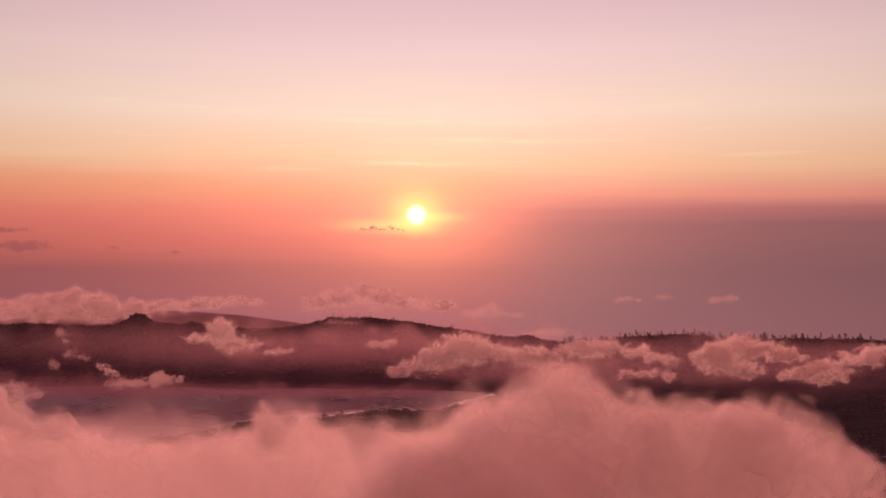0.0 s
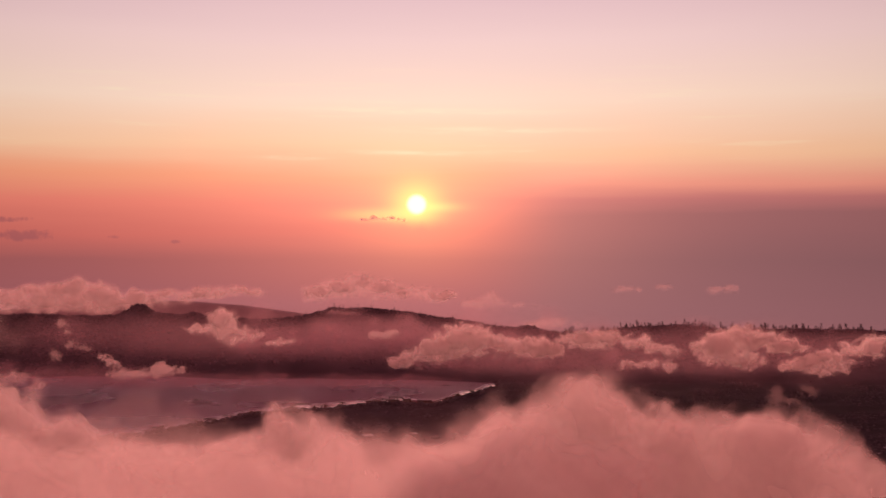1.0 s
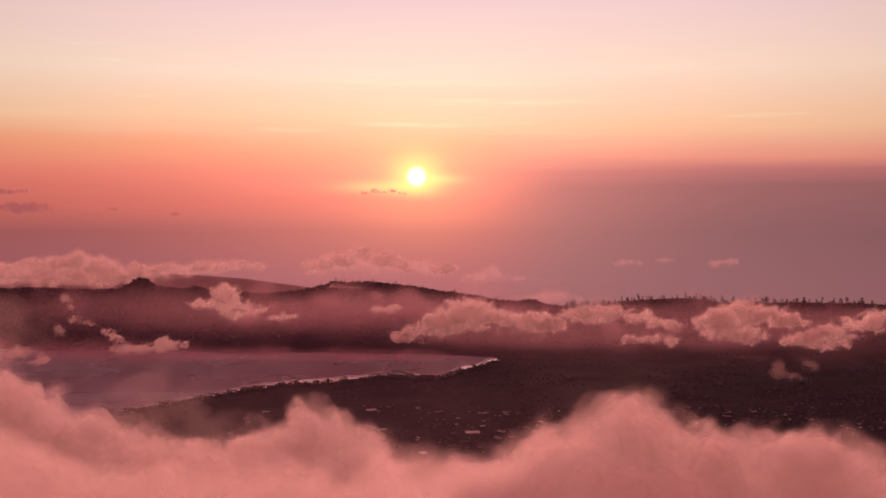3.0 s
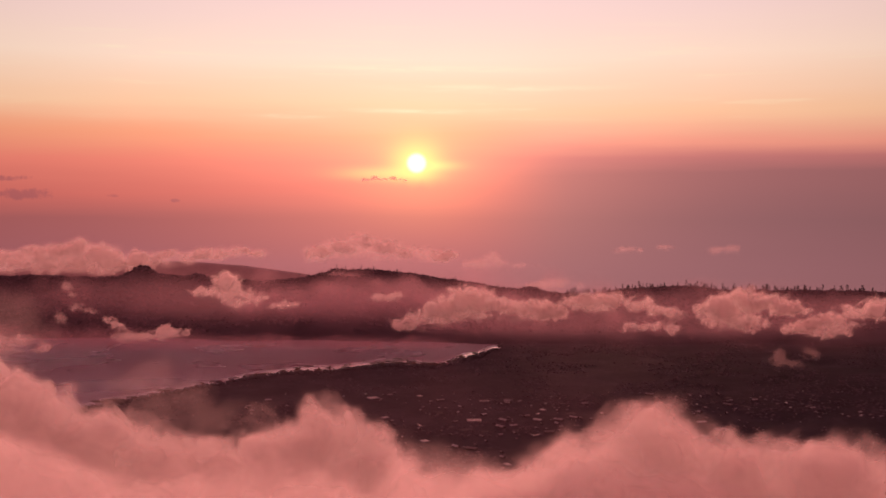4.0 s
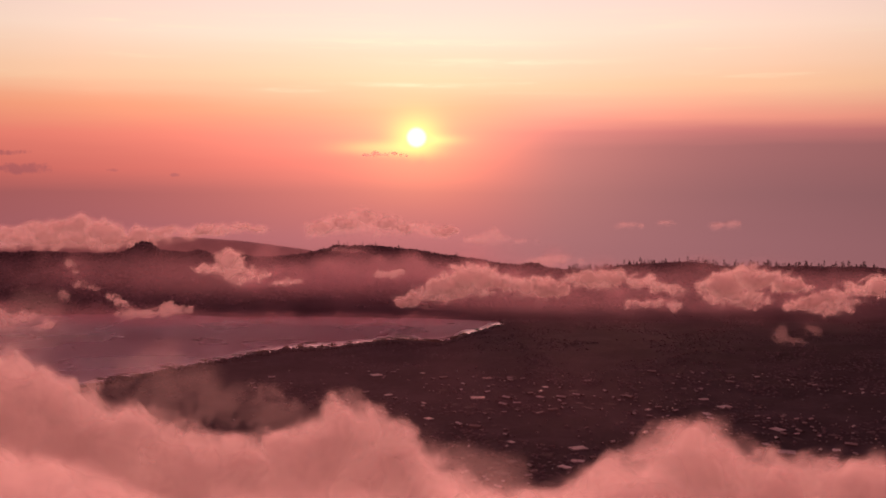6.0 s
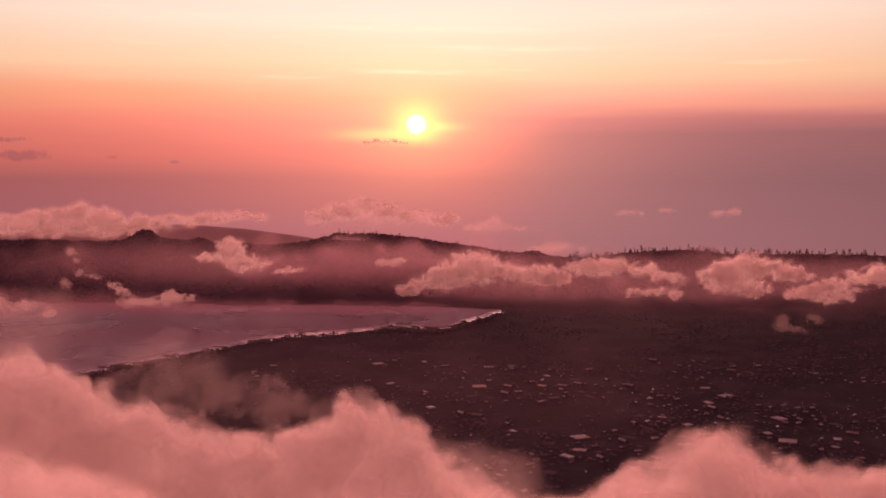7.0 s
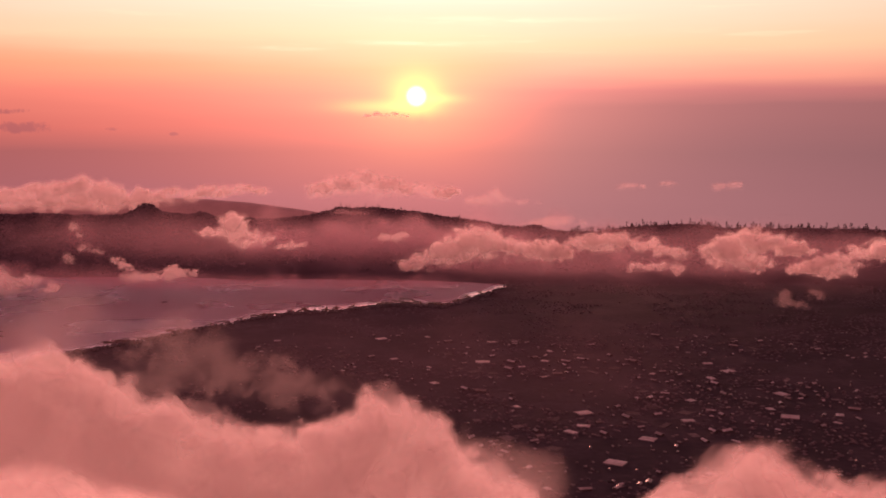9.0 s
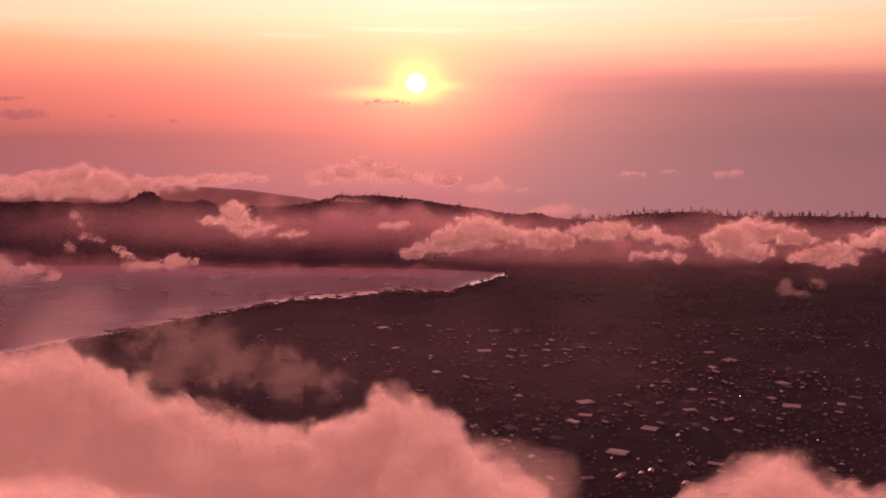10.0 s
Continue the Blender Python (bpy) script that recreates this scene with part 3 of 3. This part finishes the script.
cloud_body("mist", "thin smoky coat of vapour over the fog", bank(*COAT, 96, 5.0, 2, 0.9), VAPOUR_NEAR, 70, 0.42, 0.3, shells=4, heads=5, curl=0.8, sink=0.0, full=1.0, relief=0.1, round_up=0.1)
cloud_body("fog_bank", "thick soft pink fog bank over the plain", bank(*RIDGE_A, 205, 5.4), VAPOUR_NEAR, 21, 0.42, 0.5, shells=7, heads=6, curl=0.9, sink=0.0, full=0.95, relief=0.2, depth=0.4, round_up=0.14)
cloud_body("fog_bank", "thick soft pink fog bank beside a gap", bank(*RIDGE_B, 105, 3.0, 4), VAPOUR_NEAR, 37, 0.42, 0.3, shells=7, heads=6, curl=0.9, sink=0.0, full=0.95, relief=0.2, depth=0.4, round_up=0.14)


# ---- woods: uncountable bushes and low crowns on the rim, the shore and the plain ----
def ico():
    g = (1 + 5 ** 0.5) / 2
    v = np.array([(-1, g, 0), (1, g, 0), (-1, -g, 0), (1, -g, 0), (0, -1, g), (0, 1, g), (0, -1, -g), (0, 1, -g), (g, 0, -1), (g, 0, 1), (-g, 0, -1), (-g, 0, 1)])
    f = np.array([(0, 11, 5), (0, 5, 1), (0, 1, 7), (0, 7, 10), (0, 10, 11), (1, 5, 9), (5, 11, 4), (11, 10, 2), (10, 7, 6), (7, 1, 8),
                  (3, 9, 4), (3, 4, 2), (3, 2, 6), (3, 6, 8), (3, 8, 9), (4, 9, 5), (2, 4, 11), (6, 2, 10), (8, 6, 7), (9, 8, 1)])
    return v / np.linalg.norm(v[0]), f


def woods(name, label, xs, ys, low, high, seed, mat, sunk=0.45):
    rng = np.random.default_rng(seed)
    v, f = ico()
    zs = land(xs, ys)
    keep = zs > 0.1
    xs, ys, zs = xs[keep], ys[keep], zs[keep]
    V, F = [], []
    for k in range(len(xs)):
        s = rng.uniform(low, high)
        shape = v * rng.uniform(0.55, 1.25, (12, 1)) * np.array([s * rng.uniform(0.8, 1.3), s, s * rng.uniform(0.55, 1.1)])
        V.append(shape + (xs[k], ys[k], zs[k] + s * sunk))
        F.append(f + 12 * k)
    ob = mesh_object(name, np.vstack(V).tolist(), np.vstack(F).tolist(), mat, smooth=True)
    return tagged(ob, label, "woods", kind="stuff")


rng = np.random.default_rng(4)
wx = np.concatenate([rng.uniform(-1350, 1350, 4400), rng.uniform(330, 1350, 1500)])
woods("rim_woods", "dense dark woods along the top of the rim", wx, crest_line(wx) + rng.normal(0, 24, len(wx)), 1.3, 4.2, 1, RIM_LEAVES)
wx, wy = rng.uniform(-1350, 1350, 9000), rng.uniform(2230, 2760, 9000)
grown = fbm(wx, wy, 90, 3, 9) > 0.36
woods("slope_woods", "dark woods covering the slope of the rim", wx[grown], wy[grown], 2.0, 5.5, 2, RIM_LEAVES, 0.0)
wx = rng.uniform(-900, 110, 1500)
woods("shore_woods", "dark trees and reeds along the lake shore", wx, near_shore(wx) - abs(rng.normal(2, 16, 1500)), 1.2, 3.6, 3, LEAVES)
wx, wy = rng.uniform(-750, 1100, 30000), rng.uniform(760, 2150, 30000)
near = fbm(wx, wy, 75, 3, 40) + rng.normal(0, 0.04, 30000)
wx, wy = wx[near > 0.5], wy[near > 0.5]
woods("plain_woods", "dark groves and hedges between the fields", wx, wy, 1.4, 3.2, 5, GROVE, -0.2)


# ---- trees that stand out against the sky on the rim ----
def cone(bm, a, b, ra, rb, sides=6):
    a, b = Vector(a), Vector(b)
    turn = (b - a).to_track_quat("Z", "Y").to_matrix().to_4x4()
    bmesh.ops.create_cone(bm, cap_ends=True, segments=sides, radius1=ra, radius2=rb, depth=(b - a).length,
                          matrix=Matrix.Translation((a + b) / 2) @ turn)


def pine(seed, height, bushy):
    """A tall thin tree with a bare trunk and a sparse crown of tufts."""
    dice = random.Random(seed)
    tree = tagged(new("tree"), "tall thin dark tree on the skyline of the rim", "tree", "trees on the rim")
    bm = bmesh.new()
    lean = dice.uniform(-0.4, 0.4)
    cone(bm, (0, 0, -1.5), (lean, 0, height * 0.95), 0.42, 0.08)
    tips = []
    for k in range(16 if bushy else 13):
        z = height * dice.uniform(0.22 if bushy else 0.34, 0.95)
        turn, reach = dice.uniform(0, 6.28), (height * 1.05 - z) * dice.uniform(0.12, 0.3) * (1.3 if bushy else 0.9) + 0.3
        a = Vector((lean * z / height, 0, z))
        b = a + Vector((math.cos(turn) * reach, math.sin(turn) * reach, reach * 0.35))
        cone(bm, a, b, 0.10, 0.03, 4)
        tips += [b, a.lerp(b, 0.6)]
    part("trunk", bm, BARK, tree)
    bm = bmesh.new()
    for tip in tips + [Vector((lean, 0, height * 0.97))]:
        for _ in range(9):
            c = tip + Vector((dice.gauss(0, 0.5), dice.gauss(0, 0.5), dice.gauss(0, 0.45)))
            way = [Vector((dice.gauss(0, 1), dice.gauss(0, 1), dice.gauss(0, 1))).normalized() * dice.uniform(0.5, 1.0) for _ in range(3)]
            bm.faces.new([bm.verts.new(c + w) for w in way])
    tagged(part("crown", bm, LEAVES, tree), kind="stuff")
    return tree


PINES = [pine(k, h, b) for k, (h, b) in enumerate([(13, False), (16, False), (11, True), (14, True), (9, True), (18, False)])]
dice = random.Random(9)
spots = [dice.uniform(330, 1330) for _ in range(235)] + [dice.uniform(-420, 330) for _ in range(50)] + [dice.uniform(-1250, -420) for _ in range(14)]
for k, x in enumerate(spots):
    y = float(crest_line(np.array(x))) + dice.uniform(-16, 10)
    size = dice.uniform(0.65, 1.2) if x > 330 else dice.uniform(0.4, 0.75)
    place = pose(x, y, float(land(x, y)) - 0.3, 0, 0, dice.uniform(0, 360))
    if k < len(PINES):
        PINES[k].matrix_world = place
        continue
    made = copy_thing(PINES[dice.randrange(6)], place)
    made.scale = (size, size, size)


# ---- the village on the plain ----
def box(bm, x0, x1, y0, y1, z0, z1):
    c = [bm.verts.new(p) for p in ((x0, y0, z0), (x1, y0, z0), (x1, y1, z0), (x0, y1, z0), (x0, y0, z1), (x1, y0, z1), (x1, y1, z1), (x0, y1, z1))]
    for f in ((3, 2, 1, 0), (4, 5, 6, 7), (0, 1, 5, 4), (1, 2, 6, 5), (2, 3, 7, 6), (3, 0, 4, 7)):
        bm.faces.new([c[k] for k in f])


def prism(bm, outline, y0, y1):
    """A closed outline in x and z, drawn out along y."""
    a, b = [bm.verts.new((x, y0, z)) for x, z in outline], [bm.verts.new((x, y1, z)) for x, z in outline]
    bm.faces.new(a)
    bm.faces.new(b[::-1])
    for k in range(len(outline)):
        q = (k + 1) % len(outline)
        bm.faces.new((a[q], a[k], b[k], b[q]))


def house(w, l, h, rise):
    thing = tagged(new("house"), "small village house with pale walls and a dull sheet roof", "house", "village houses")
    bm = bmesh.new()
    prism(bm, [(-w / 2, -1), (w / 2, -1), (w / 2, h), (0, h + rise - 0.15), (-w / 2, h)], -l / 2, l / 2)
    part("wall", bm, WALLS, thing)
    for side in (-1, 1):
        bm = bmesh.new()
        o, d = w / 2 + 0.7, 0.7 * rise / (w / 2)
        prism(bm, [(side * o, h - d), (side * o, h - d + 0.22), (0.0, h + rise + 0.22), (0.0, h + rise)][::side], -l / 2 - 0.6, l / 2 + 0.6)
        part("roof", bm, ROOF, thing)
    return thing


def greenhouse(w, l, bays):
    thing = tagged(new("greenhouse"), "long low greenhouse covered with pale plastic sheet", "greenhouse", "greenhouses")
    for k in range(bays):
        x = (k - (bays - 1) / 2) * w
        bm = bmesh.new()
        arc = [(x + w / 2 * math.cos(t * math.pi / 8), 1.1 + 0.9 * math.sin(t * math.pi / 8)) for t in range(9)]
        prism(bm, [(x + w / 2 - 0.02, -1)] + arc + [(x - w / 2 + 0.02, -1)], -l / 2, l / 2)
        part("bay", bm, PLASTIC, thing)
    return thing


def plot(w, l):
    thing = tagged(new("field"), "flat pale harvested field plot with low earth banks", "field", "field plots")
    bm = bmesh.new()
    box(bm, -w / 2, w / 2, -l / 2, l / 2, -1.5, 0.25)
    part("soil", bm, SOIL, thing)
    for x0, x1, y0, y1 in ((-w / 2 - 0.6, w / 2 + 0.6, -l / 2 - 0.6, -l / 2), (-w / 2 - 0.6, w / 2 + 0.6, l / 2, l / 2 + 0.6), (-w / 2 - 0.6, -w / 2, -l / 2, l / 2), (w / 2, w / 2 + 0.6, -l / 2, l / 2)):
        bm = bmesh.new()
        box(bm, x0, x1, y0, y1, -1.5, 0.6)
        part("bank", bm, SOIL, thing)
    return thing


KINDS = [house(7, 10, 2.6, 2.0), house(8, 14, 2.8, 2.2), house(6, 7, 2.6, 1.6), house(9, 22, 3.2, 2.4), house(5, 6, 2.4, 1.4)]
TUNNELS = [greenhouse(7, 22, 2), greenhouse(8, 30, 3), greenhouse(6, 18, 1)]
PLOTS = [plot(16, 30), plot(22, 26), plot(12, 38), plot(28, 20)]


def settle(kind, x, y, turn, size=1.0):
    place = pose(x, y, float(land(x, y)), 0, 0, turn)
    made = copy_thing(kind, place)
    made.scale = (size, size, size)


dice = random.Random(21)
taken = []


def free(x, y, gap):
    if any((x - a) ** 2 + (y - b) ** 2 < (gap + g) ** 2 for a, b, g in taken):
        return False
    taken.append((x, y, gap))
    return True


for kind, x, y, turn in ((TUNNELS[1], 42, 1318, 92), (TUNNELS[0], 131, 1015, 75), (TUNNELS[1], 143, 895, 60), (TUNNELS[0], 239, 1033, 100), (TUNNELS[0], 312, 1224, 15),
                         (KINDS[3], 73, 1276, 40), (TUNNELS[1], 348, 1049, 70), (TUNNELS[0], 60, 1450, 95), (TUNNELS[2], 268, 960, 30)):
    taken.append((x, y, 14))
    settle(kind, x, y, turn, 0.6)
for chosen, count, gap in ((TUNNELS, 34, 12), (PLOTS, 50, 12), (KINDS, 290, 4)):
    made = 0
    while made < count:
        x, y = dice.gauss(230, 240), dice.uniform(800, 1520)
        if not -330 < x < 640 or y > 1560 - 0.25 * abs(x - 100) or y > float(near_shore(np.array(x))) - 60 or fbm(np.array(x), np.array(y), 130, 2, 71) < 0.47 or not free(x, y, gap):
            continue
        made += 1
        settle(dice.choice(chosen), x, y, dice.choice((20, 35, 60, 110, 125, 150)) + dice.uniform(-14, 14), dice.uniform(0.3, 0.6) if chosen is KINDS else dice.uniform(0.3, 0.62))

# sheds and lean-tos too small to count
V, F = [], []
for _ in range(600):
    x, y = dice.gauss(260, 250), dice.uniform(800, 1540)
    if not -330 < x < 680 or y > float(near_shore(np.array(x))) - 50 or not free(x, y, 2.5):
        continue
    a, b, h, turn = dice.uniform(0.5, 1.1), dice.uniform(0.8, 2.2), dice.uniform(0.6, 1.1), dice.uniform(0, 3.14)
    z = float(land(x, y))
    base = len(V)
    for u, v, up in ((-a, -b, -1), (a, -b, -1), (a, b, -1), (-a, b, -1), (-a, -b, h), (a, -b, h), (a, b, h), (-a, b, h), (0, -b, h + 0.7), (0, b, h + 0.7)):
        V.append((x + u * math.cos(turn) - v * math.sin(turn), y + u * math.sin(turn) + v * math.cos(turn), z + up))
    F += [tuple(base + k for k in f) for f in ((0, 1, 5, 8, 4), (2, 3, 7, 9, 6), (0, 4, 7, 3), (1, 2, 6, 5), (4, 8, 9, 7), (5, 6, 9, 8))]
tagged(mesh_object("sheds", V, F, ROOF), "scattered tiny sheds with dull sheet roofs among crops", "sheds", kind="stuff")
for row, kind in enumerate(KINDS + TUNNELS + PLOTS):
    x, y = 0.0, 0.0
    while x < 60 or not free(x, y, 8):
        x, y = dice.uniform(60, 520), dice.uniform(950, 1420)
    kind.matrix_world = pose(x, y, float(land(x, y)), 0, 0, 20 * row)
    kind.scale = (0.55, 0.55, 0.55)


# ---- floating fish pens by the shore ----
def pen(w, l, hut):
    thing = tagged(new("fish_pen"), "dark floating bamboo fish pen moored off the shore", "fish pen", "floating fish pens")
    for k in range(4):
        bm = bmesh.new()
        x = -w / 2 + k * w / 3
        box(bm, x - 0.35, x + 0.35, -l / 2, l / 2, -0.15, 0.45)
        part("beam", bm, RAFT, thing)
    for k in range(5):
        bm = bmesh.new()
        y = -l / 2 + 0.4 + k * (l - 0.8) / 4
        box(bm, -w / 2 - 0.6, w / 2 + 0.6, y - 0.3, y + 0.3, 0.454, 0.8)
        part("crossbeam", bm, RAFT, thing)
    if hut:
        bm = bmesh.new()
        prism(bm, [(-1.6, 0.8), (1.6, 0.8), (1.6, 2.6), (0, 3.6), (-1.6, 2.6)], -2, 2)
        part("hut", bm, BARK, thing)
    return thing


PENS = [pen(7, 16, True), pen(6, 11, False), pen(9, 22, False), pen(5, 14, False)]
dice = random.Random(33)
taken = []
made = 0
while made < 120:
    x = dice.uniform(-120, 75) if dice.random() < 0.55 else dice.uniform(-520, -60)
    y = float(near_shore(np.array(x))) + 9 + abs(dice.gauss(0, 24))
    if float(land(x, y)) > -0.5 or not free(x, y, 4):
        continue
    place = pose(x, y, 0.0, 0, 0, 90 + dice.uniform(-35, 35))
    if made < 4:
        PENS[made].matrix_world = place
    else:
        size = dice.uniform(0.55, 1.0)
        copy_thing(dice.choice(PENS), place).scale = (size, size, size)
    made += 1
